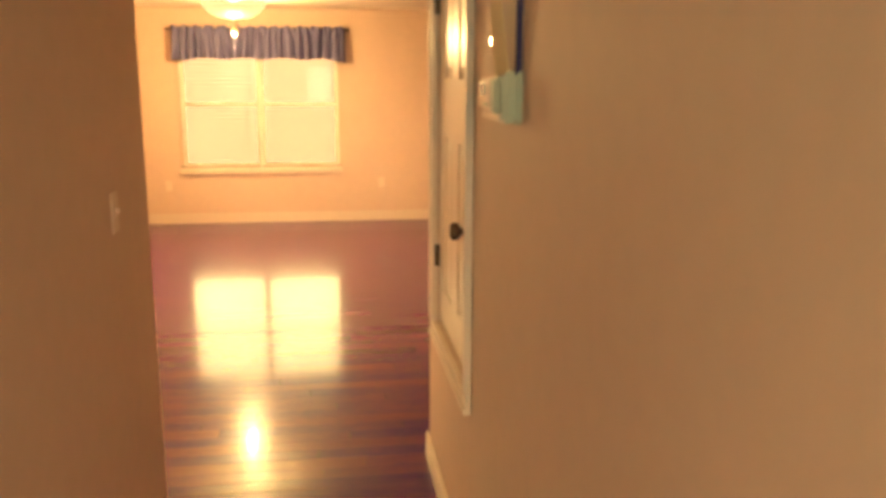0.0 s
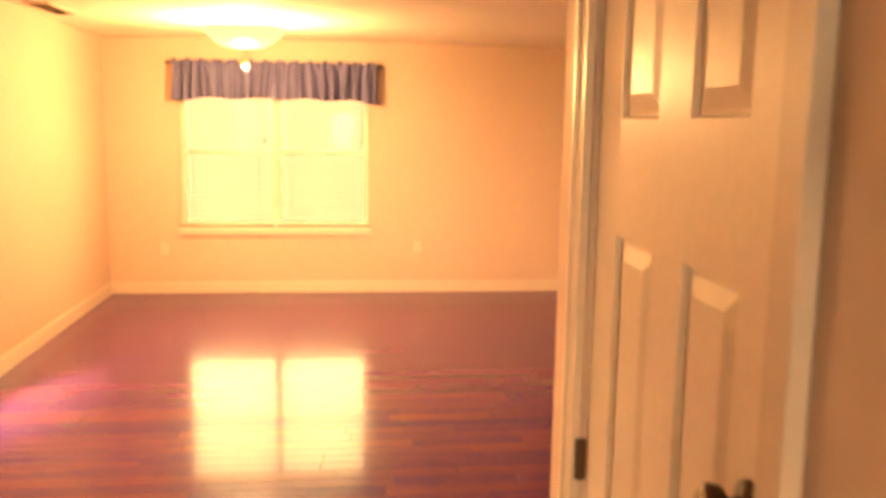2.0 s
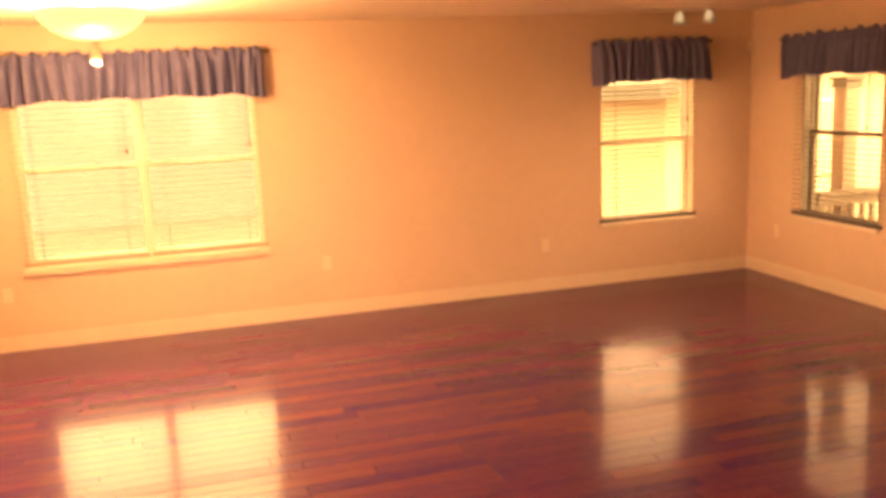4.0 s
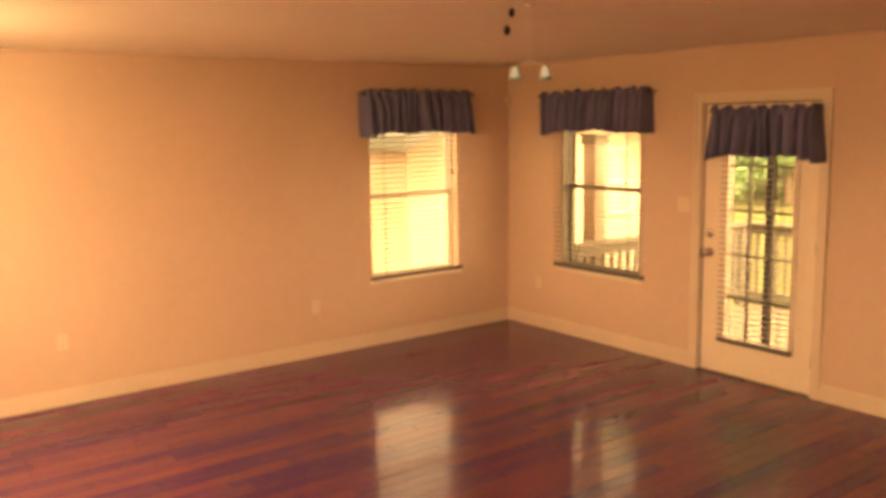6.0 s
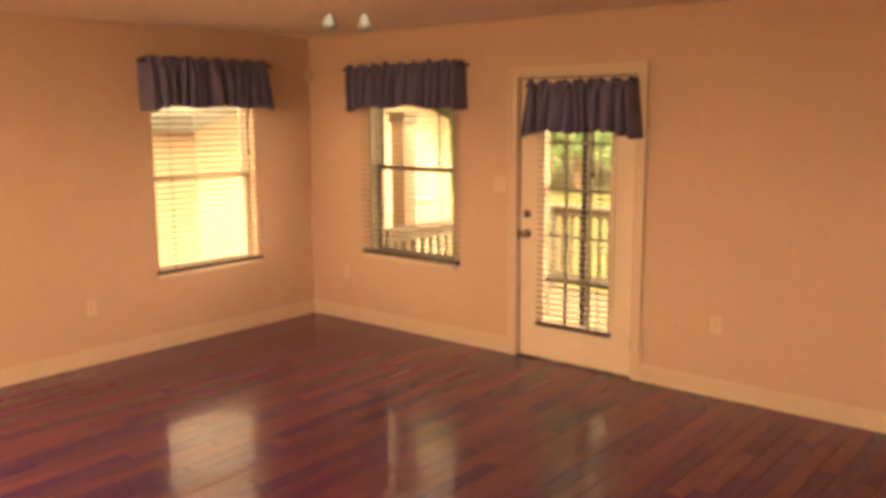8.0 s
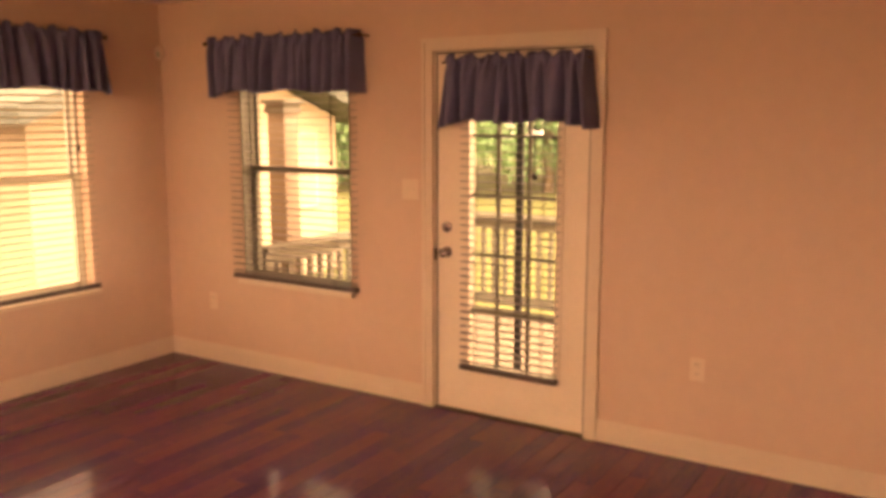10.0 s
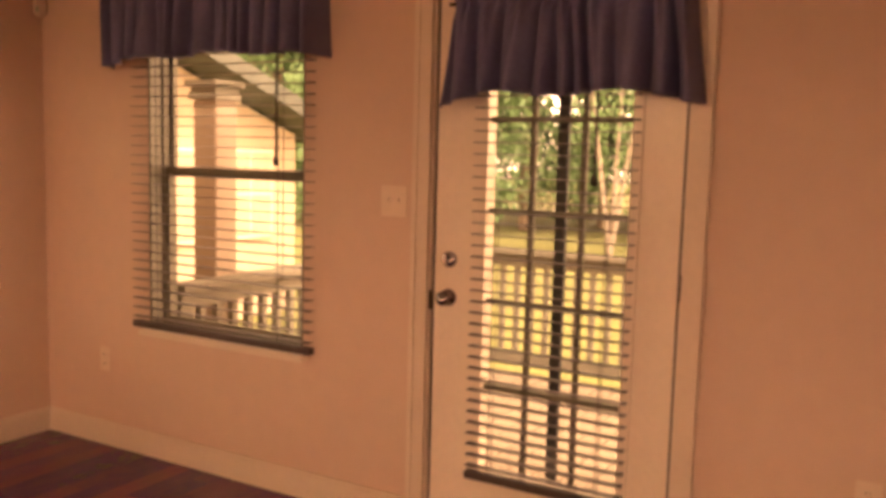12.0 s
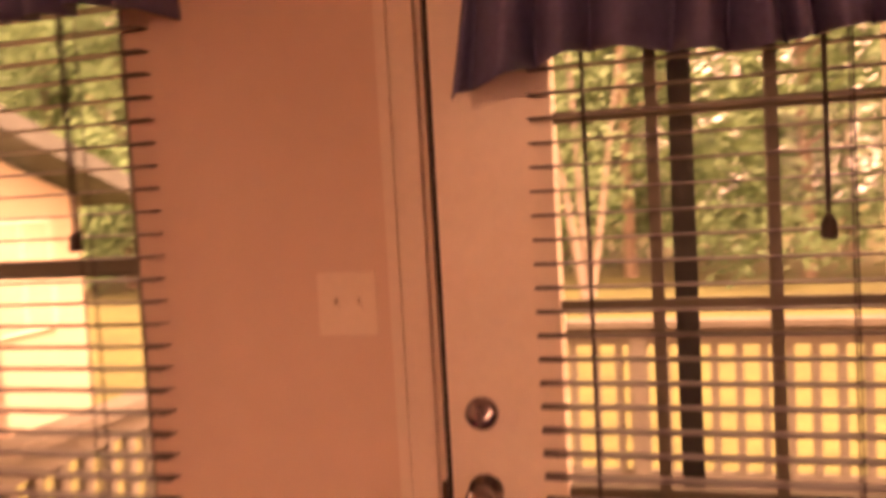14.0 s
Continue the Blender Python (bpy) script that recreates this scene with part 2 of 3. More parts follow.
base("baseboard_hall_left", [(HL + 0.002, HL + 0.017, YS + 0.02, YL + 0.017)])


# ---- windows ----
def window(name, axis, plane, hole, panes, label, paint=None, stool=0.026):
    """A sash window set into its hole: frame, two sashes a pane, glass, stool and apron. axis: the wall's normal."""
    u0, u1, z0, z1 = hole
    paint = paint or VINYL
    root = thing(name, label, "window", kind="structure")

    def bx(d0, d1, a, b, c, d):
        return (plane + d0, plane + d1, a, b, c, d) if axis == "x" else (a, b, plane + d0, plane + d1, c, d)

    f = 0.022
    part("window_frame", boxes(bx(0.075, 0.15, u0, u0 + f, z0, z1), bx(0.075, 0.15, u1 - f, u1, z0, z1), bx(0.075, 0.15, u0 + f, u1 - f, z0, z0 + f), bx(0.075, 0.15, u0 + f, u1 - f, z1 - f, z1)), paint, root)
    w = (u1 - u0) / panes
    for k in range(panes):
        a, b = u0 + k * w + (f if k == 0 else 0.018), u0 + (k + 1) * w - (f if k == panes - 1 else 0.018)
        if k:
            part("mullion", boxes(bx(0.07, 0.15, a - 0.036, a, z0 + f, z1 - f)), paint, root)
        zm = z0 + 0.735
        for lo, hi, dd in ((z0 + f, zm + 0.02, 0.085), (zm - 0.02, z1 - f, 0.115)):
            s = part("sash", boxes(bx(dd, dd + 0.026, a, a + 0.020, lo, hi), bx(dd, dd + 0.026, b - 0.020, b, lo, hi), bx(dd, dd + 0.026, a + 0.020, b - 0.020, lo, lo + 0.028), bx(dd, dd + 0.026, a + 0.020, b - 0.020, hi - 0.028, hi)), paint, root)
            p = part("pane", boxes(bx(dd + 0.010, dd + 0.015, a + 0.018, b - 0.018, lo + 0.03, hi - 0.03)), GLASS, s)
            p.visible_shadow = False
    part("window_sill", boxes(bx(-0.045, 0.075, u0 - 0.03, u1 + 0.03, z0 - 0.002 - stool, z0 - 0.002), bevel=0.005), TRIM, root)
    return root


def jamb_liner(root, plane, hole, paint):
    """Vinyl liners that cover the sides and head of an opening in a wall across x."""
    u0, u1, z0, z1 = hole
    for a, b, c, d in ((u0, u0 + 0.012, z0, z1), (u1 - 0.012, u1, z0, z1), (u0 + 0.012, u1 - 0.012, z1 - 0.012, z1)):
        part("jamb_liner", boxes((plane + 0.004, plane + 0.074, a, b, c, d)), paint, root)


window("window_1", "y", YB, W0, 2, "twin white sash window bright with daylight", stool=0.055)
window("window_2", "y", YB, W1, 1, "single white sash window bright with daylight")
# dark liners put backlit shade over the bright reveals
jamb_liner(window("window_3", "x", XR, W2, 1, "sash window in shade-dark vinyl looking onto the deck", SHADEV), XR, W2, SHADEV)


def blind(axis, plane, u0, u1, z0, z1, pitch, label, tassel=0.8, depth=0.046, drop=0.42, stuff=None, rail=None, tilt=0.0):
    """A horizontal blind in front of a pane, slats open; it hangs between the wall's plane and the room."""
    root = thing("window_blind", label, "blind")
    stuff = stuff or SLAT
    d1 = plane - 0.008

    def bx(a0, a1, a, b, c, d):
        return (a0, a1, a, b, c, d) if axis == "x" else (a, b, a0, a1, c, d)

    part("headrail", boxes(bx(d1 - depth - 0.004, d1, u0, u1, z1 - 0.045, z1), bevel=0.003), stuff, root)
    n = int((z1 - 0.07 - z0 - 0.03) / pitch)
    mesh = None
    for i in range(n):
        z = z0 + 0.045 + i * pitch
        if mesh is None:
            bm = bmesh.new()
            L = u1 - u0 - 0.006
            for k in range(5):
                d = (k / 4 - 0.5) * depth
                zz = 0.0018 * (1 - (2 * k / 4 - 1) ** 2)
                for u in (-L / 2, L / 2):
                    for h in (0, 0.0024):
                        bm.verts.new((d, u, zz + h) if axis == "x" else (u, d, zz + h))
            bm.verts.ensure_lookup_table()
            v = bm.verts
            for k in range(4):
                o, q = k * 4, k * 4 + 4
                bm.faces.new((v[o + 1], v[o + 3], v[q + 3], v[q + 1]))
                bm.faces.new((v[o], v[q], v[q + 2], v[o + 2]))
                bm.faces.new((v[o], v[o + 1], v[q + 1], v[q]))
                bm.faces.new((v[o + 2], v[q + 2], v[q + 3], v[o + 3]))
            bm.faces.new((v[0], v[2], v[3], v[1]))
            bm.faces.new((v[16], v[17], v[19], v[18]))
            bmesh.ops.recalc_face_normals(bm, faces=bm.faces[:])
            s = part("slat", bm, stuff, root)
            mesh = s.data
        else:
            s = new("slat", mesh)
            s.parent = root
        mid = d1 - depth / 2
        s.rotation_euler = (0, radians(tilt), 0) if axis == "x" else (radians(-tilt), 0, 0)
        s.location = (mid, (u0 + u1) / 2, z) if axis == "x" else ((u0 + u1) / 2, mid, z)
    part("bottom_rail", boxes(bx(d1 - depth - 0.002, d1, u0, u1, z0 - 0.003, z0 + 0.027), bevel=0.004), rail or RAILD, root)
    for fr in (0.16, 0.84):
        u = u0 + fr * (u1 - u0)
        for d in (d1 - 0.002, d1 - depth + 0.001):
            part("ladder_cord", boxes(bx(d - 0.0012, d + 0.0012, u - 0.0015, u + 0.0015, z0 + 0.027, z1 - 0.045)), CORD, root)
    u = u0 + tassel * (u1 - u0)
    d = d1 - depth - 0.012
    zt = z1 - 0.05 - drop
    part("lift_cord", boxes(bx(d - 0.002, d + 0.002, u - 0.0035, u + 0.0035, zt, z1 - 0.03)), CORD, root)
    at = (d, u, zt) if axis == "x" else (u, d, zt)
    part("tassel", turned([(0.004, 0.0), (0.011, -0.012), (0.013, -0.034), (0.010, -0.040)], 12, "z", at), CORD, root, "dark cord tassel", True)
    return root


blind("y", YB, -2.46, -1.545, 0.66, 1.99, 0.044, "pale slatted blind lowered over the twin window", 0.9, depth=0.018, stuff=SLATW, rail=SLATW)
blind("y", YB, -1.525, -0.61, 0.66, 1.99, 0.044, "pale slatted blind lowered over the twin window", 0.9, depth=0.018, stuff=SLATW, rail=SLATW)
blind("y", YB, 2.40, 3.40, 0.587, 1.99, 0.044, "pale slatted blind lowered over the single window", 0.88, depth=0.03, stuff=SLATW, tilt=18)
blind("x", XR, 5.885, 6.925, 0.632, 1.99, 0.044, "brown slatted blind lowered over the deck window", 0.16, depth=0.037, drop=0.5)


# ---- valances ----
def bisect_folds(edges, at):
    """The fold in which a place along the cloth lies."""
    for n in range(len(edges) - 1):
        if at < edges[n + 1]:
            return n
    return len(edges) - 2


def valance(axis, plane, u0, u1, ztop, zbot, label, seed, flare=0.0, scallop=0.02, out=0.118, knobs=True):
    """A gathered fabric valance on a rod, with a ruffled heading."""
    rnd = random.Random(seed)
    root = thing("valance", label, "valance", group="grey window valances")
    nu, nz = int((u1 - u0) * 240), 14
    ph = [rnd.uniform(0, 6.28) for _ in range(6)]
    fr = [rnd.uniform(0.85, 1.2) for _ in range(6)]
    edges = [0.0]
    while edges[-1] < u1 - u0:
        edges.append(edges[-1] + rnd.uniform(0.052, 0.125))
    high = [rnd.uniform(0.040, 0.100) for _ in edges]
    skew = [rnd.uniform(1.2, 2.4) for _ in edges]
    bm = bmesh.new()
    sheets = []
    for off in (0.0, 0.004):
        sheet = []
        for i in range(nu + 1):
            s = i / nu
            row = []
            for j in range(nz + 1):
                q = j / nz
                mid, half = (u0 + u1) / 2, (u1 - u0) / 2
                u = mid + (2 * s - 1) * half * (1 - flare * (1 - q))
                u += 0.012 * math.sin(17 * s * fr[0] + ph[0] + 2 * q)
                k = (u1 - u0) * 2 * math.pi
                at = s * (u1 - u0) + 0.010 * math.sin(9 * s + ph[1]) * q
                n = min(max(bisect_folds(edges, at), 0), len(edges) - 2)
                w = min(max((at - edges[n]) / (edges[n + 1] - edges[n]), 0.0), 1.0)
                ridge = math.sin(math.pi * w) ** 0.55
                half_w = math.sin(math.pi * min(1.0, w * skew[n])) if w * skew[n] < 1 else 0.0
                deep = high[n] * (ridge - 0.55) + 0.012 * half_w
                deep += 0.010 * math.sin(k * s * 11 * fr[3] + ph[3] + 1.5 * q) * q
                ruf = 0.010 * math.sin(k * s * 15 + ph[4]) + 0.006 * math.sin(k * s * 23 * fr[2] + ph[2])
                if q < 0.12:
                    d, z = ruf * 1.3, ztop + (0.012 * math.sin(k * s * 7 + ph[5]) + 0.008 * math.sin(k * s * 13 * fr[4] + ph[3])) * (1 - q / 0.12)
                    z -= q * (ztop - zbot)
                else:
                    g = (q - 0.12) / 0.88
                    d = ruf * (1 - g) ** 2 - 0.014 * math.exp(-((q - 0.16) / 0.04) ** 2) + deep * (0.45 + 0.75 * g ** 0.6)
                    z = ztop - q * (ztop - zbot) + g * scallop * (0.5 * math.sin(k * s * 2.3 + ph[2]) + 0.45 * (0.5 - ridge) - (abs(2 * s - 1) ** 4) * 1.4)
                d = -out - d - off
                edge = max(0.0, (abs(2 * s - 1) - 0.965) / 0.035)
                d += edge * out * 0.85
                row.append(bm.verts.new((plane + d, u, z) if axis == "x" else (u, plane + d, z)))
            sheet.append(row)
        sheets.append(sheet)
    for n, sheet in enumerate(sheets):
        for i in range(nu):
            for j in range(nz):
                bm.faces.new((sheet[i][j], sheet[i + 1][j], sheet[i + 1][j + 1], sheet[i][j + 1]))
    a, b = sheets
    for i in range(nu):
        bm.faces.new((a[i][0], b[i][0], b[i + 1][0], a[i + 1][0]))
        bm.faces.new((a[i][nz], a[i + 1][nz], b[i + 1][nz], b[i][nz]))
    for j in range(nz):
        bm.faces.new((a[0][j], a[0][j + 1], b[0][j + 1], b[0][j]))
        bm.faces.new((a[nu][j], b[nu][j], b[nu][j + 1], a[nu][j + 1]))
    bmesh.ops.recalc_face_normals(bm, faces=bm.faces[:])
    part("fabric", bm, FABRIC, root, smooth=True)
    zr, d = ztop - 0.03, plane - out + 0.022

    def p(u, dd):
        return (dd, u, zr) if axis == "x" else (u, dd, zr)

    part("rod", rod_between(p(u0 - (0.02 if knobs else -0.03), d), p(u1 + (0.02 if knobs else -0.03), d), 0.007), BRONZE, root)
    for u in (u0 - 0.02, u1 + 0.02) if knobs else ():
        bm = bmesh.new()
        bmesh.ops.create_uvsphere(bm, u_segments=12, v_segments=8, radius=0.016, matrix=Matrix.Translation(p(u, d)))
        part("finial", bm, BRONZE, root, smooth=True)
        part("bracket", rod_between(p(u, d), p(u, plane - 0.001), 0.006), BRONZE, root)
    return root


valance("y", YB, -2.50, -0.53, 2.25, 1.90, "wide gathered grey valance above the twin window", 3)
valance("y", YB, 2.35, 3.47, 2.22, 1.86, "gathered grey fabric valance above the single window", 5)
valance("x", XR, 5.82, 7.03, 2.19, 1.85, "gathered grey fabric valance above the deck window", 8)

# ---- glazed door ----
door = thing("door_1", "white glazed patio door, closed, with slatted blind", "door", kind="structure")
DX = XR + 0.012
dy0, dy1, dz0, dz1 = 4.419, 5.331, 0.012, 2.038
ly0, ly1, lz0, lz1 = 4.585, 5.122, 0.285, 1.915
part("door_slab", wall_mesh("x", DX, DX + 0.044, dy0, dy1, dz0, dz1, ((ly0, ly1, lz0, lz1),)), DOORP, door)
lite = part("lite_frame", boxes((DX - 0.012, DX + 0.056, ly0 - 0.03, ly0 + 0.004, lz0 - 0.03, lz1 + 0.03), (DX - 0.012, DX + 0.056, ly1 - 0.004, ly1 + 0.03, lz0 - 0.03, lz1 + 0.03),
                                (DX - 0.012, DX + 0.056, ly0 + 0.004, ly1 - 0.004, lz0 - 0.03, lz0 + 0.004), (DX - 0.012, DX + 0.056, ly0 + 0.004, ly1 - 0.004, lz1 - 0.004, lz1 + 0.03)), DOORP, door)
# muntins share the vinyl darkened as if seen against daylight
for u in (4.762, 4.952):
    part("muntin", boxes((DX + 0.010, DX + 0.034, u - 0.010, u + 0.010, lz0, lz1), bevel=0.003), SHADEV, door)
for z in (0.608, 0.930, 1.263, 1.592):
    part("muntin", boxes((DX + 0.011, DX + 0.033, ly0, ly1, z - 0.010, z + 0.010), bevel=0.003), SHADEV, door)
p = part("pane", boxes((DX + 0.019, DX + 0.025, ly0, ly1, lz0, lz1)), GLASS, door)
p.visible_shadow = False
# dark strips fill the gap round the slab with its shade
part("gap_strip", boxes((XR + 0.016, XR + 0.05, 4.4095, 4.4185, 0.012, 2.046), (XR + 0.016, XR + 0.05, 5.3315, 5.3405, 0.012, 2.046), (XR + 0.016, XR + 0.05, 4.4185, 5.3315, 2.0385, 2.0465)), CORD, door, "dark strip for the shaded gap round the slab")
part("threshold", boxes((XR - 0.012, XR + 0.15, 4.405, 5.345, 0.0, 0.011), bevel=0.003), BRONZE, door, "dark metal threshold")


def knob(z, big):
    k = part("door_knob" if big else "deadbolt", turned([(0.032, 0.0), (0.032, -0.008), (0.012, -0.012), (0.011, -0.028), (0.024, -0.036), (0.027, -0.052), (0.018, -0.062), (0.0, -0.064)] if big else [(0.03, 0.0), (0.03, -0.012), (0.022, -0.018), (0.0, -0.019)], 24, "x", (DX, 5.268, z)), METAL, door, "satin metal knob" if big else "satin metal deadbolt", True)
    if not big:
        part("thumb_turn", boxes((DX - 0.034, DX - 0.016, 5.262, 5.274, z - 0.018, z + 0.018), bevel=0.003), METAL, k)


knob(0.93, True)
knob(1.074, False)
for z in (0.25, 1.05, 1.82):
    part("hinge", rod_between((XR - 0.004, 4.404, z - 0.045), (XR - 0.004, 4.404, z + 0.045), 0.007), BRONZE, door)
part("strike_plate", boxes((XR - 0.003, XR + 0.01, 5.339, 5.347, 0.88, 0.95)), BRONZE, door)


def casing(name, y0, y1, z1, w, plane, side, z0=0.0, bottom=False):
    d = -1 if side < 0 else 1
    a, b = sorted((plane + d * 0.002, plane + d * 0.02))
    a2, b2 = sorted((plane + d * 0.002, plane + d * 0.027))
    rows = [(a, b, y0 - w, y0, z0, z1), (a, b, y1, y1 + w, z0, z1), (a, b, y0 - w, y1 + w, z1, z1 + w),
            (a2, b2, y0 - w - 0.003, y0 - w + 0.018, z0 + 0.002, z1 + w - 0.018), (a2, b2, y1 + w - 0.018, y1 + w + 0.003, z0 + 0.002, z1 + w - 0.018), (a2, b2, y0 - w - 0.003, y1 + w + 0.003, z1 + w - 0.017, z1 + w + 0.003)]
    if bottom:
        rows += [(a, b, y0 - w, y1 + w, z0 - w, z0), (a2, b2, y0 - w - 0.003, y1 + w + 0.003, z0 - w - 0.003, z0 - w + 0.017)]
    return structure(name, boxes(*rows), TRIM, "white painted door casing with a raised edge", "trim")


casing("trim_door_1", 4.40, 5.35, 2.055, 0.066, XR, -1)
structure("trim_jamb", boxes((XR + 0.002, XR + 0.15, 5.341, 5.349, 0.012, 2.05), (XR + 0.002, XR + 0.15, 4.401, 4.409, 0.012, 2.05), (XR + 0.002, XR + 0.15, 4.41, 5.34, 2.047, 2.054)), TRIM, "white painted door jamb", "trim")
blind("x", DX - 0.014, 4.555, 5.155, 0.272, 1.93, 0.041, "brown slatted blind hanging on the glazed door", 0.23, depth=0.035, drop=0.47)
valance("x", DX - 0.02, 4.352, 5.27, 2.015, 1.672, "gathered grey fabric valance hung on the glazed door", 13, flare=0.07, scallop=0.022, out=0.10, knobs=False)

# ---- closet door in the hall ----
closet = thing("door_2", "white panelled closet door set above the floor, closed", "door", kind="structure")
cx = HR + 0.012
cy0, cy1, cz0, cz1 = CL[0] + 0.006, CL[1] - 0.006, CL[2] + 0.006, CL[3] - 0.006
cols = ((0.165, 0.355), (0.485, 0.675))
rowsz = ((0.87, 1.495), (1.71, 2.13))
holes = [(a, b, c, d) for a, b in cols for c, d in rowsz]
part("door_slab", wall_mesh("x", cx, cx + 0.038, cy0, cy1, cz0, cz1, holes), DOORP, closet)
for a, b, c, d in holes:
    bm = bmesh.new()
    prev = None
    for ins, dep in ((0.0, 0.0), (0.005, 0.012), (0.014, 0.011), (0.040, 0.003), (0.043, 0.002)):
        ring = [bm.verts.new((cx + dep, y, z)) for y, z in ((a + ins, c + ins), (b - ins, c + ins), (b - ins, d - ins), (a + ins, d - ins))]
        if prev:
            for i in range(4):
                bm.faces.new((prev[i], prev[(i + 1) % 4], ring[(i + 1) % 4], ring[i]))
        prev = ring
    bm.faces.new(prev)
    bmesh.ops.recalc_face_normals(bm, faces=bm.faces[:])
    part("panel", bm, DOORP, closet)
ck = part("door_knob", turned([(0.033, 0.0), (0.033, -0.007), (0.012, -0.012), (0.011, -0.032), (0.027, -0.040), (0.030, -0.056), (0.020, -0.066), (0.0, -0.068)], 24, "x", (cx, 0.095, 1.23)), BRONZE, closet, "dark bronze knob", True)
for z in (1.0, 2.0):
    part("hinge", boxes((HR - 0.012, HR + 0.012, 0.800, 0.816, z - 0.045, z + 0.045), bevel=0.003), BRONZE, closet)
casing("trim_door_2", CL[0], CL[1], CL[3], 0.066, HR, -1, CL[2], True)

# ---- wall fittings ----
def plate(name, at, axis, w, h, label, category, kind):
    root = thing(name, label, category, at)
    t = 0.006

    def bx(d0, d1, a, b, c, d):
        return (-d1, -d0, a, b, c, d) if axis == "x" else ((d0, d1, a, b, c, d) if axis == "-x" else (a, b, -d1, -d0, c, d))

    part("cover_plate", boxes(bx(0.001, t, -w / 2, w / 2, -h / 2, h / 2), bevel=0.002), PLAST, root)
    if kind == "outlet":
        for z in (-0.022, 0.022):
            o = part("socket", boxes(bx(t - 0.001, t + 0.003, -0.016, 0.016, z - 0.014, z + 0.014), bevel=0.002), PLAST, root)
            for y in (-0.006, 0.006):
                part("slot", boxes(bx(t + 0.002, t + 0.0036, y - 0.0012, y + 0.0012, z - 0.004, z + 0.006)), GAP, o)
    else:
        for y in ((-0.023, 0.023) if kind == "double" else (0.0,)):
            o = part("toggle_base", boxes(bx(t - 0.001, t + 0.002, y - 0.006, y + 0.006, -0.013, 0.013)), PLAST, root)
            part("toggle", boxes(bx(t, t + 0.012, y - 0.004, y + 0.004, -0.002, 0.012), bevel=0.0015), PLAST, o)
    return root


for at, ax in (((1.86, YB, 0.425), "y"), ((-0.14, YB, 0.46), "y"), ((-2.61, YB, 0.45), "y"), ((XR, 3.82, 0.47), "x"), ((XR, 7.17, 0.43), "x")):
    tagged(plate("wall_outlet", at, ax, 0.072, 0.116, "ivory electrical outlet set low on the wall", "outlet", "outlet"), group="wall outlets")
plate("light_switch", (XR, 5.51, 1.28), "x", 0.118, 0.118, "ivory double light switch beside the glazed door", "light switch", "double")
plate("light_switch", (HL, -0.03, 1.33), "-x", 0.072, 0.118, "ivory single light switch on the hallway wall", "light switch", "single")

sens = thing("motion_sensor", "small white motion sensor high in the corner", "sensor", (XR - 0.03, YB - 0.03, 2.13))
part("housing", boxes((-0.03, 0.022, -0.03, 0.022, -0.045, 0.045), bevel=0.012), PLAST, sens)
part("lens", boxes((-0.034, -0.028, -0.034, -0.006, -0.03, 0.0), bevel=0.003), GREENP, sens)

th = thing("thermostat", "cream and green wall thermostat on a wide backplate", "thermostat", (HR, -0.52, 1.675))
part("backplate", boxes((-0.012, -0.001, -0.155, 0.10, -0.062, 0.062), bevel=0.005), GREENP, th)
body = part("body", boxes((-0.056, -0.012, -0.03, 0.105, -0.032, 0.044), bevel=0.006), PLAST, th)
cover = part("side_cover", boxes((-0.054, -0.012, -0.085, -0.032, -0.04, 0.046), bevel=0.007), GREENP, th, "pale green hinged cover")
part("cover_slot", boxes((-0.040, -0.012, -0.120, -0.088, -0.034, 0.04), bevel=0.004), SCREEN, cover, "dark grey slot beside the cover")
part("end_cap", boxes((-0.046, -0.012, -0.150, -0.124, -0.058, 0.058), bevel=0.008), GREENP, th, "pale green rounded end cap")
part("display", boxes((-0.0585, -0.0555, 0.022, 0.085, 0.002, 0.030)), SCREEN, body, "grey green display")
for k in range(2):
    part("button", boxes((-0.0595, -0.0555, -0.004, 0.012, 0.004 + k * 0.014, 0.014 + k * 0.014), bevel=0.001), PLAST, body)
part("label_strip", boxes((-0.0575, -0.0555, -0.02, 0.03, -0.024, -0.014)), GREENP, body)
part("ledge", boxes((-0.050, -0.012, -0.122, 0.098, -0.056, -0.038), bevel=0.004), PLAST, th)

# papers tucked behind the thermostat, standing up against the wall
leaflet = thing("paper_leaflet", "cream folded leaflet standing behind the wall thermostat", "leaflet", (HR - 0.012, -0.525, 1.722))
for k, (y0, y1, h, lean, tint) in enumerate(((-0.075, -0.02, 0.185, -0.030, PAPER), (-0.018, 0.030, 0.18, -0.026, PAPER), (0.032, 0.080, 0.165, -0.022, PAPER))):
    bm = bmesh.new()
    v = [bm.verts.new(q) for x in (0.0, -0.0016) for q in ((x - 0.004, y0, 0.0), (x - 0.006 - 0.004 * (k % 2), y1, 0.0), (x + lean - 0.004 * (k % 2), y1, h), (x + lean, y0, h + 0.012))]
    for q in ((0, 1, 2, 3), (7, 6, 5, 4), (0, 4, 5, 1), (1, 5, 6, 2), (2, 6, 7, 3), (3, 7, 4, 0)):
        bm.faces.new([v[i] for i in q])
    bmesh.ops.recalc_face_normals(bm, faces=bm.faces[:])
    part("fold", bm, tint, leaflet)
part("printed_bar", boxes((-0.0245, -0.0225, 0.05, 0.064, 0.075, 0.095)), SCREEN, leaflet, "dark printed mark")
# thin dark strips stand in for the shaded gap beside the leaflet
spine = thing("leaflet_gap", "dark upright strips standing for the gap behind the leaflet", "booklet", (HR - 0.002, -0.66, 1.722))
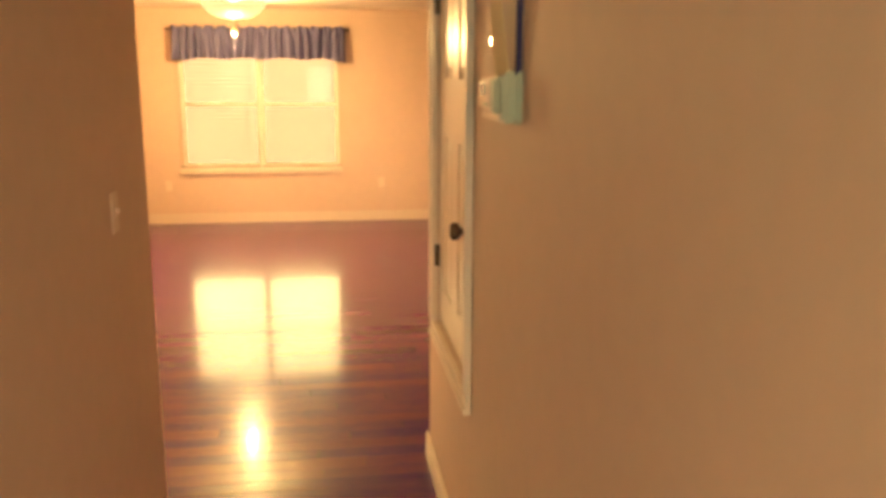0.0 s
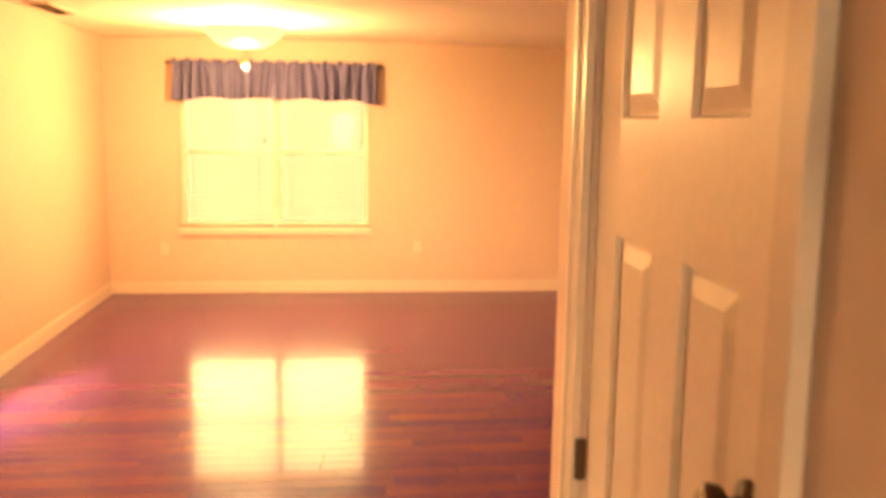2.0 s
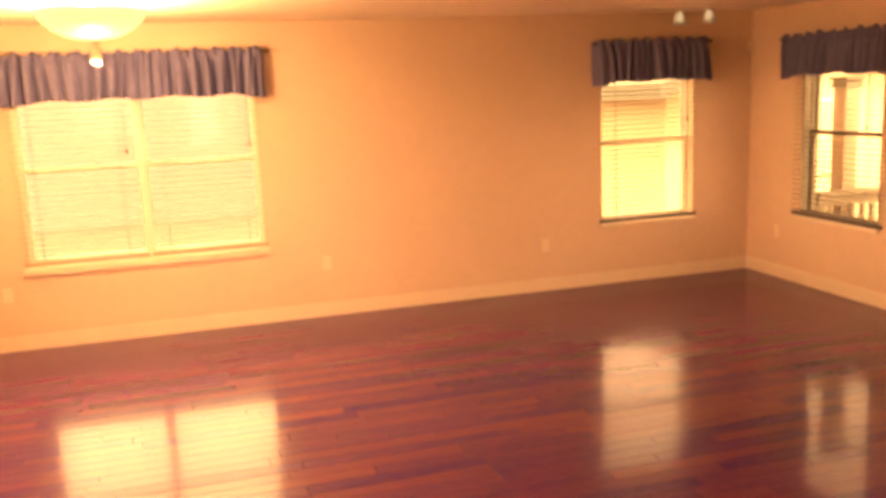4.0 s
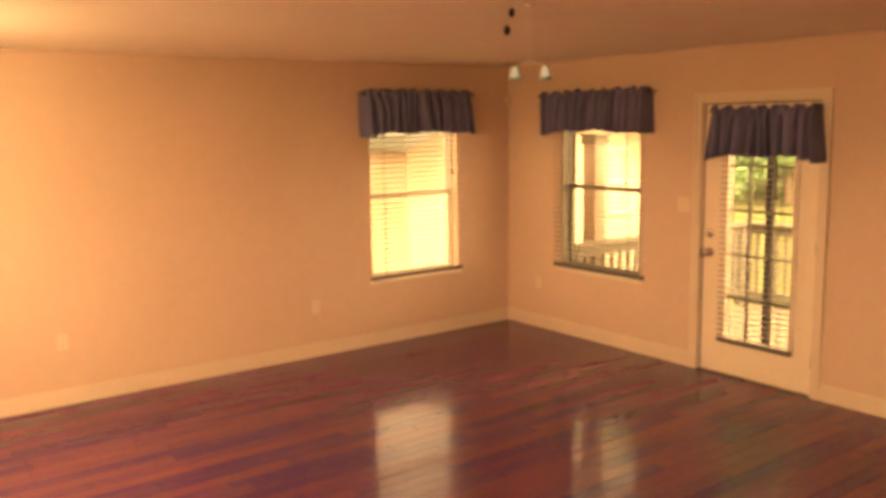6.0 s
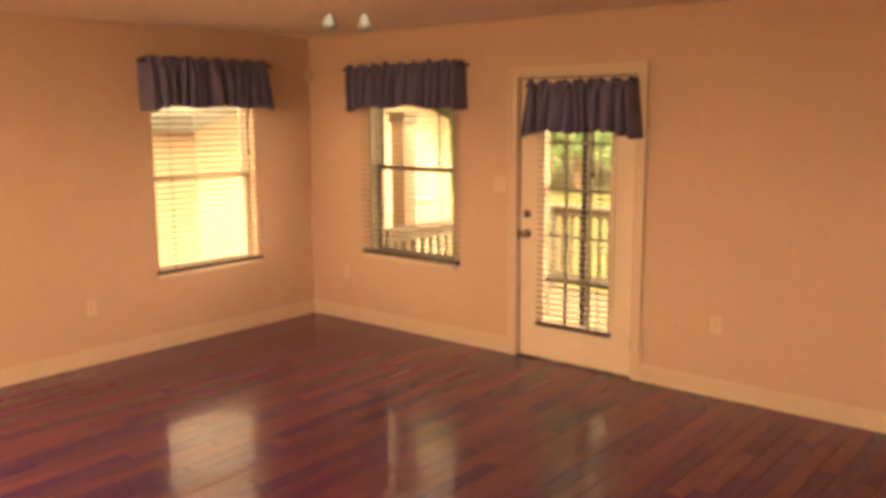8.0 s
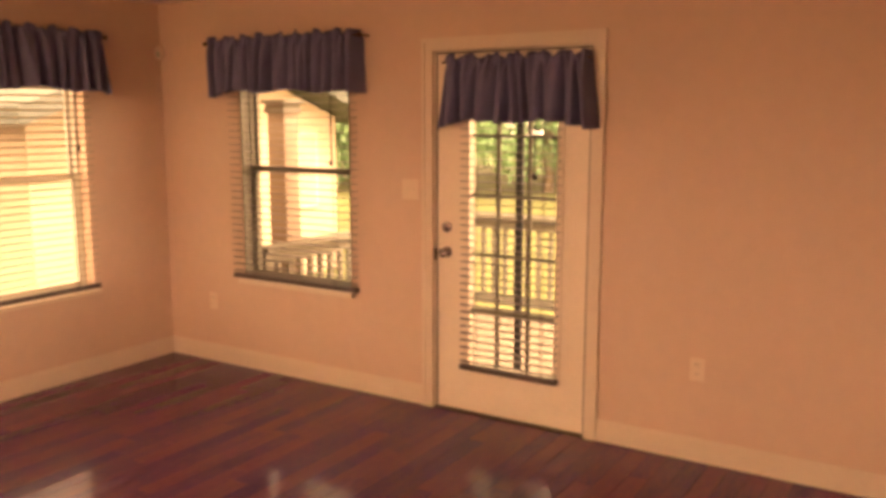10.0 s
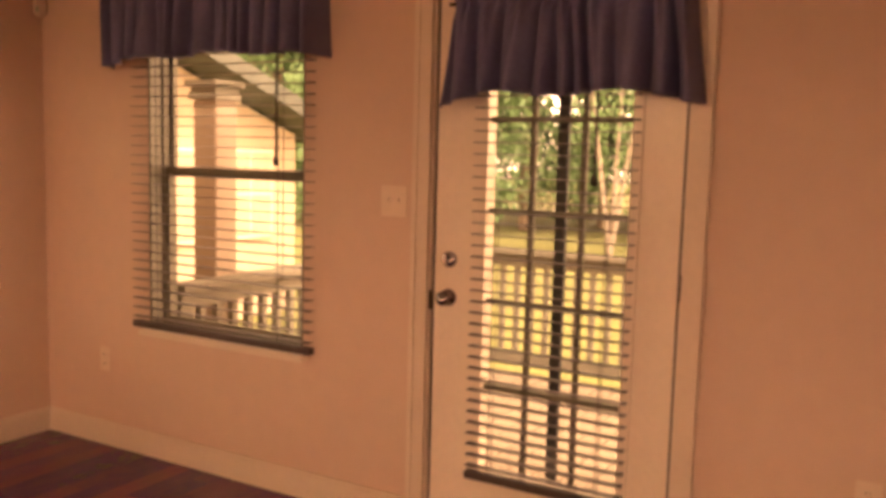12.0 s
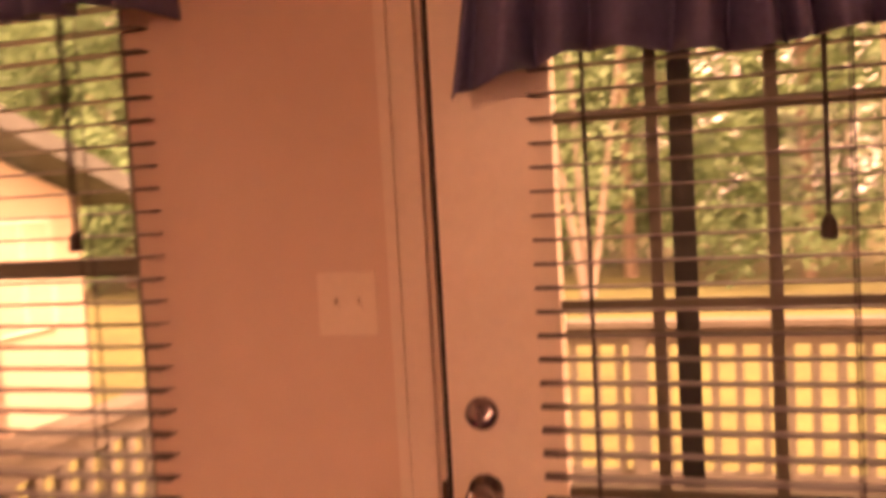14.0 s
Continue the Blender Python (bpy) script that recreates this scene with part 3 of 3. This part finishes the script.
part("cover", boxes((-0.014, 0.0, -0.0050, -0.0025, 0.004, 0.17), (-0.014, 0.0, 0.0025, 0.0050, 0.004, 0.17)), GAPSHADE, spine, "dark blue strip for gap shade")
part("pages", boxes((-0.012, -0.001, -0.0022, 0.0022, 0.006, 0.166)), PAPER, spine)

# ---- ceiling things ----
lamp = thing("ceiling_light", "lit frosted bowl ceiling light with a brass finial", "ceiling light", (-1.63, 6.0, H))
part("canopy", turned([(0.0, -0.002), (0.09, -0.002), (0.09, -0.02), (0.05, -0.035), (0.012, -0.04), (0.012, -0.06)], 28), PLAST, lamp, smooth=True)
part("bowl", turned([(0.30, -0.06), (0.31, -0.065), (0.29, -0.11), (0.235, -0.165), (0.14, -0.21), (0.02, -0.23), (0.02, -0.226), (0.13, -0.203), (0.225, -0.16), (0.28, -0.108), (0.297, -0.064), (0.30, -0.06)], 40, closed=False), BOWL, lamp, "glowing frosted glass bowl", True)
part("finial", turned([(0.02, -0.228), (0.026, -0.24), (0.012, -0.262), (0.03, -0.30), (0.035, -0.33), (0.02, -0.36), (0.0, -0.37)], 20), PLAST, lamp, smooth=True)
bulb = new("bulb_light", bpy.data.lights.new("bulb_light", "POINT"))
bulb.data.energy, bulb.data.color, bulb.data.shadow_soft_size = 5.0, (1.0, 0.60, 0.22), 0.04
bulb.location = (-1.63, 6.0, H - 0.11)
# added point lamp below the finial, for light the opaque bowl blocks
under = new("bowl_fill_light", bpy.data.lights.new("bowl_fill_light", "POINT"))
under.data.energy, under.data.color, under.data.shadow_soft_size = 5.5, (1.0, 0.60, 0.22), 0.012
under.location = (-1.63, 6.0, H - 0.39)

vent = thing("ceiling_vent", "slotted air vent set in the ceiling", "vent", (-2.92, 5.6, H))
part("frame", boxes((-0.09, -0.07, -0.3, 0.3, -0.012, -0.001), (0.07, 0.09, -0.3, 0.3, -0.012, -0.001), (-0.07, 0.07, -0.3, -0.28, -0.012, -0.001), (-0.07, 0.07, 0.28, 0.3, -0.012, -0.001)), PLAST, vent)
for i in range(6):
    part("slat", boxes((-0.062 + i * 0.023, -0.055 + i * 0.023, -0.28, 0.28, -0.014, -0.002)), BRONZE, vent)

fan = thing("ceiling_light_kit", "pale ceiling light kit with two frosted glass shades", "ceiling light", (1.25, 4.25, H))
part("canopy", turned([(0.0, -0.001), (0.024, -0.001), (0.021, -0.008), (0.008, -0.014), (0.0, -0.015)], 24), CEIL, fan, smooth=True)
part("stem", rod_between((0, 0, -0.012), (0, 0, -0.255), 0.0012), CEIL, fan)
for s in (-1, 1):
    x, y = s * 0.052, -s * 0.045
    part("arm", rod_between((0, 0, -0.25), (x, y, -0.275), 0.003), CEIL, fan)
    part("shade", turned([(0.008, -0.27), (0.018, -0.284), (0.027, -0.308), (0.031, -0.338), (0.029, -0.338), (0.024, -0.308), (0.014, -0.286), (0.006, -0.274)], 20, "z", (x, y, 0)), CLEAR, fan, "frosted glass shade", True)
    part("bulb", turned([(0.006, -0.28), (0.015, -0.298), (0.018, -0.315), (0.010, -0.330), (0.0, -0.333)], 14, "z", (x, y, 0)), FANB, fan, "small lit bulb", True)
chains = thing("pull_chains", "two thin ceiling pull chains with dark wooden fobs", "pull chain", (0.67, 3.72, H))
part("ceiling_plate", turned([(0.0, -0.001), (0.022, -0.001), (0.020, -0.008), (0.0, -0.010)], 16), CEIL, chains, smooth=True)
for x, y, z in ((0.006, -0.006, -0.115), (-0.006, 0.006, -0.178)):
    part("chain", rod_between((x, y, -0.008), (x, y, z), 0.0010), CEIL, chains)
    part("fob", turned([(0.003, z + 0.0), (0.010, z - 0.008), (0.011, z - 0.024), (0.004, z - 0.034)], 12, "z", (x, y, 0)), CORD, chains, "dark wooden fob", True)

# ---- outside ----
structure("ground", boxes((-60, 80, -60, 90, -0.9, -0.6)), GRASS, "sunlit lawn around the house", "lawn")
structure("pavement", boxes((-30, 4.0, 7.8, 18.9, -0.62, -0.58)), PATIO, "plain dark asphalt yard behind the house", "pavement")
# glowing wall added as the daylight seen through the back windows
structure("backdrop", boxes((-30, 8.0, 19.0, 19.2, -0.6, 2.25)), HAZE, "glowing panel standing in for daylight beyond the windows", "backdrop")
# unseen glowing panel, added to brighten the window reflections on the floor
structure("sky_panel", boxes((-30, 8.0, 19.3, 19.5, 2.2, 16.0)), SKYPANEL, "unseen glowing panel added above the backdrop", "sky")
bar = thing("screen_door_bar", "dark vertical bar of the outer screen door", "screen door", (4.20, 4.905, 0.0))
part("bar", boxes((-0.012, 0.012, -0.021, 0.021, -0.13, 2.1), bevel=0.003), DARKM, bar)

DZ, RX, RY = -0.14, 6.9, 6.88              # deck height, east rail, north rail
deck = thing("deck", "weathered pale timber deck behind the house", "deck", kind="structure")
mesh = None
for i in range(38):
    y = 1.6 + i * 0.142
    if mesh is None:
        bd = part("board", boxes((-1.42, 1.42, -0.068, 0.068, -0.028, 0.0), bevel=0.003), DECKW, deck)
        mesh = bd.data
    else:
        bd = new("board", mesh)
        bd.parent = deck
    bd.location = (4.16 + 1.43, y, DZ)
part("joists", boxes((4.2, 7.0, 1.55, 1.6, -0.6, DZ - 0.03), (4.2, 7.0, 6.9, 6.95, -0.6, DZ - 0.03), (6.95, 7.0, 1.6, 6.9, -0.6, DZ - 0.03)), RAILW, deck)


def railing(a, b, label):
    """A timber deck rail from a to b: posts, two rails, a cap and balusters."""
    root = thing("deck_railing", label, "railing", group="deck railings")
    ax = abs(b[0] - a[0]) > abs(b[1] - a[1])
    L = abs(b[0] - a[0]) if ax else abs(b[1] - a[1])
    x0, y0 = min(a[0], b[0]), min(a[1], b[1])

    def bx(u0, u1, w, c, d):
        return (x0 + u0, x0 + u1, y0 - w, y0 + w, c, d) if ax else (x0 - w, x0 + w, y0 + u0, y0 + u1, c, d)

    part("cap_rail", boxes(bx(0, L, 0.07, 0.765, 0.80), bevel=0.004), RAILW, root)
    part("top_rail", boxes(bx(0, L, 0.02, 0.675, 0.763), bevel=0.003), RAILW, root)
    part("bottom_rail", boxes(bx(0, L, 0.02, -0.06, 0.03), bevel=0.003), RAILW, root)
    n = int(L / 0.115)
    m0 = None
    for i in range(n):
        u = (i + 0.5) * L / n
        if m0 is None:
            q = part("baluster", boxes((-0.019, 0.019, -0.019, 0.019, 0.03, 0.675)), RAILW, root)
            m0 = q.data
        else:
            q = new("baluster", m0)
            q.parent = root
        q.location = (x0 + u, y0, 0) if ax else (x0, y0 + u, 0)
    k = max(1, round(L / 1.8))
    for i in range(k + 1):
        u = min(max(i * L / k, 0.045), L - 0.045)
        part("post", boxes(bx(u - 0.045, u + 0.045, 0.045, DZ, 0.764), bevel=0.004), RAILW, root)
    return root


railing((4.17, RY), (RX - 0.08, RY), "weathered timber railing along the deck side")
railing((RX, 1.6), (RX, RY + 0.05), "weathered timber railing along the deck end")
post = thing("porch_post", "pale square porch post with a dark moulded capital", "post", (4.62, RY + 0.17, 0.0))
part("shaft", boxes((-0.08, 0.08, -0.08, 0.08, -0.6, 1.72), bevel=0.006), POSTW, post)
part("capital", boxes((-0.098, 0.098, -0.098, 0.098, 1.72, 1.76), (-0.090, 0.090, -0.090, 0.090, 1.76, 1.79), (-0.112, 0.112, -0.112, 0.112, 1.79, 1.82), bevel=0.004), RAILW, post)


def tree(at, h, r, seed, trunk=0.12):
    rnd = random.Random(seed)
    root = thing("tree", "leafy green tree standing beyond the deck", "tree", at, "garden trees")
    bm = bmesh.new()
    for k in range(9):
        a = rnd.uniform(0, 6.28)
        if k == 0:
            p0, p1, r0, r1 = Vector((0, 0, 0)), Vector((0.2, 0.1, h * 0.8)), trunk, trunk * 0.35
        else:
            s = rnd.uniform(0.3, 0.75)
            p0 = Vector((0.2, 0.1, h * 0.8)) * s
            p1 = p0 + Vector((math.cos(a), math.sin(a), rnd.uniform(0.5, 1.1))) * r * 0.7
            r0, r1 = trunk * 0.4, trunk * 0.1
        m = Matrix.Translation((p0 + p1) / 2) @ (p1 - p0).to_track_quat("Z", "Y").to_matrix().to_4x4()
        bmesh.ops.create_cone(bm, cap_ends=True, segments=8, radius1=r0, radius2=r1, depth=(p1 - p0).length, matrix=m)
    part("trunk", bm, BARK, root)
    verts, faces = [], []
    clumps = [(rnd.uniform(-1, 1) * r, rnd.uniform(-1, 1) * r, h * rnd.uniform(0.07, 0.95), r * rnd.uniform(0.25, 0.5)) for _ in range(62)]
    for cx_, cy_, cz_, cr in clumps:
        for _ in range(210):
            d = Vector((rnd.gauss(0, 1), rnd.gauss(0, 1), rnd.gauss(0, 0.8))).normalized() * cr * rnd.uniform(0.4, 1.0)
            c = Vector((cx_, cy_, cz_)) + d
            e = Euler((rnd.uniform(0, 6), rnd.uniform(0, 6), rnd.uniform(0, 6))).to_matrix()
            s = rnd.uniform(0.06, 0.13)
            n = len(verts)
            for q in ((-1, 0, 0), (0, -0.45, 0.1), (1, 0, 0), (0, 0.45, 0.1)):
                verts.append(tuple(c + e @ (Vector(q) * s)))
            faces.append((n, n + 1, n + 2, n + 3))
    me = bpy.data.meshes.new("crown")
    me.from_pydata(verts, [], faces)
    me.materials.append(LEAF)
    c = new("crown", me)
    c.parent = root
    return root


rt = random.Random(4)
for i in range(20):
    tree((21.5 + rt.uniform(-1.0, 6), -2.0 + i * 1.6 + rt.uniform(-0.5, 0.5), -0.6), rt.uniform(9.5, 13.5), rt.uniform(1.9, 2.8), i, 0.16)
for i in range(12):
    tree((30.0 + rt.uniform(0, 4), -3.0 + i * 3.0 + rt.uniform(-0.6, 0.6), -0.6), rt.uniform(13, 17), rt.uniform(2.8, 3.6), 40 + i, 0.2)


def sapling(at, h, seed):
    """A slender pale tree of several leaning stems with a thin high crown."""
    rnd = random.Random(seed)
    root = thing("sapling", "slender pale-barked young tree on the lawn", "tree", at, "saplings on the lawn")
    verts, faces = [], []
    for k in range(3):
        a = 2.1 * k + rnd.uniform(-0.4, 0.4)
        top = Vector((math.cos(a) * h * 0.14, math.sin(a) * h * 0.14, h * rnd.uniform(0.8, 1.0)))
        bm = bmesh.new()
        m = Matrix.Translation(top / 2) @ top.to_track_quat("Z", "Y").to_matrix().to_4x4()
        bmesh.ops.create_cone(bm, cap_ends=True, segments=8, radius1=0.07, radius2=0.02, depth=top.length, matrix=m)
        part("stem", bm, PALEB, root)
        for _ in range(260):
            c = top * rnd.uniform(0.55, 1.05) + Vector((rnd.gauss(0, 0.35), rnd.gauss(0, 0.35), rnd.gauss(0, 0.25)))
            e = Euler((rnd.uniform(0, 6), rnd.uniform(0, 6), rnd.uniform(0, 6))).to_matrix()
            n, sz = len(verts), rnd.uniform(0.04, 0.09)
            for q in ((-1, 0, 0), (0, -0.45, 0.1), (1, 0, 0), (0, 0.45, 0.1)):
                verts.append(tuple(c + e @ (Vector(q) * sz)))
            faces.append((n, n + 1, n + 2, n + 3))
    me = bpy.data.meshes.new("crown")
    me.from_pydata(verts, [], faces)
    me.materials.append(LEAF)
    new("crown", me).parent = root
    return root


sapling((16.0, 6.4, -0.6), 4.6, 2)
sapling((19.0, 9.6, -0.6), 5.2, 5)

house = thing("neighbour_house", "pale sided neighbouring house with a dark gable roof", "house", (7.6, 11.0, -0.6))
part("wall", boxes((-2.5, 2.5, 0, 4, 0, 2.3)), SIDING, house)
bm = bmesh.new()
a = [bm.verts.new(q) for q in ((-2.5, 0.0, 2.3), (2.5, 0.0, 2.3), (0, 0.0, 3.15))]
bm.faces.new(a)
part("gable", bm, SIDING, house)
for s in (-1, 1):
    bm = bmesh.new()
    v = [bm.verts.new((x, y, z + h)) for y in (-0.55, 4.4) for x, z in ((0, 3.2), (s * 2.9, 2.2)) for h in (0, 0.2)]
    for q in ((0, 1, 3, 2), (4, 6, 7, 5), (0, 4, 5, 1), (2, 3, 7, 6), (1, 5, 7, 3), (0, 2, 6, 4)):
        bm.faces.new([v[k] for k in q])
    bmesh.ops.recalc_face_normals(bm, faces=bm.faces[:])
    part("roof", bm, ROOF, house)
for x in (-1.3, 0.3, 1.6):
    w = part("window", boxes((x - 0.4, x + 0.4, -0.05, -0.005, 1.0, 2.1)), TRIMO, house)
    for q in ((-0.36, -0.02, 1.05, 1.53), (0.02, 0.36, 1.05, 1.53), (-0.36, -0.02, 1.57, 2.05), (0.02, 0.36, 1.57, 2.05)):
        part("pane", boxes((x + q[0], x + q[1], -0.06, -0.051, q[2], q[3])), SIDING, w)

# ---- floor ----
floor = structure("floor", boxes((XL, XR + 0.1, YL - 0.12, YB, -0.12, -0.011), (HL, HR, YS, YL - 0.12, -0.12, -0.011)), GAP, "dark cherry laminate plank floor with a glossy finish", "floor")
rp = random.Random(21)
meshes = {}
near, far = [], []
PW = 0.098
y = YS
row = 0
while y < YB - 0.01:
    w = min(PW, YB - y)
    x0, x1 = (XL, XR) if y > YR - 0.01 else ((XL, HR) if y > YL - 0.01 else (HL, HR))
    x = x0 - rp.uniform(0, 0.9)
    while x < x1:
        L = rp.choice((0.6, 0.9, 1.2, 1.2))
        a, b = max(x, x0), min(x + L, x1)
        if b - a > 0.02:
            (near if y > 0.5 and y < 7.4 and len(near) < 300 else far).append((round(a, 3), round(b, 3), y, w))
        x += L
    y += PW


def plank_mesh(L, w):
    key = (round(L, 2), round(w, 3))
    if key not in meshes:
        bm = bmesh.new()
        g, e = 0.0006, 0.0012
        lo = [bm.verts.new(q) for q in ((g, g, -0.010), (key[0] - g, g, -0.010), (key[0] - g, w - g, -0.010), (g, w - g, -0.010))]
        mi = [bm.verts.new((q.co.x, q.co.y, -e)) for q in lo]
        hi = [bm.verts.new(q) for q in ((g + e, g + e, 0), (key[0] - g - e, g + e, 0), (key[0] - g - e, w - g - e, 0), (g + e, w - g - e, 0))]
        for p_, q_ in ((lo, mi), (mi, hi)):
            for i in range(4):
                bm.faces.new((p_[i], p_[(i + 1) % 4], q_[(i + 1) % 4], q_[i]))
        bm.faces.new(hi)
        me = bpy.data.meshes.new("plank")
        bm.to_mesh(me)
        bm.free()
        me.materials.append(WOOD)
        meshes[key] = me
    return meshes[key]


for a, b, y, w in near + far:
    o = new("plank", plank_mesh(b - a, w))
    o.location, o.parent = (a, y, 0), floor
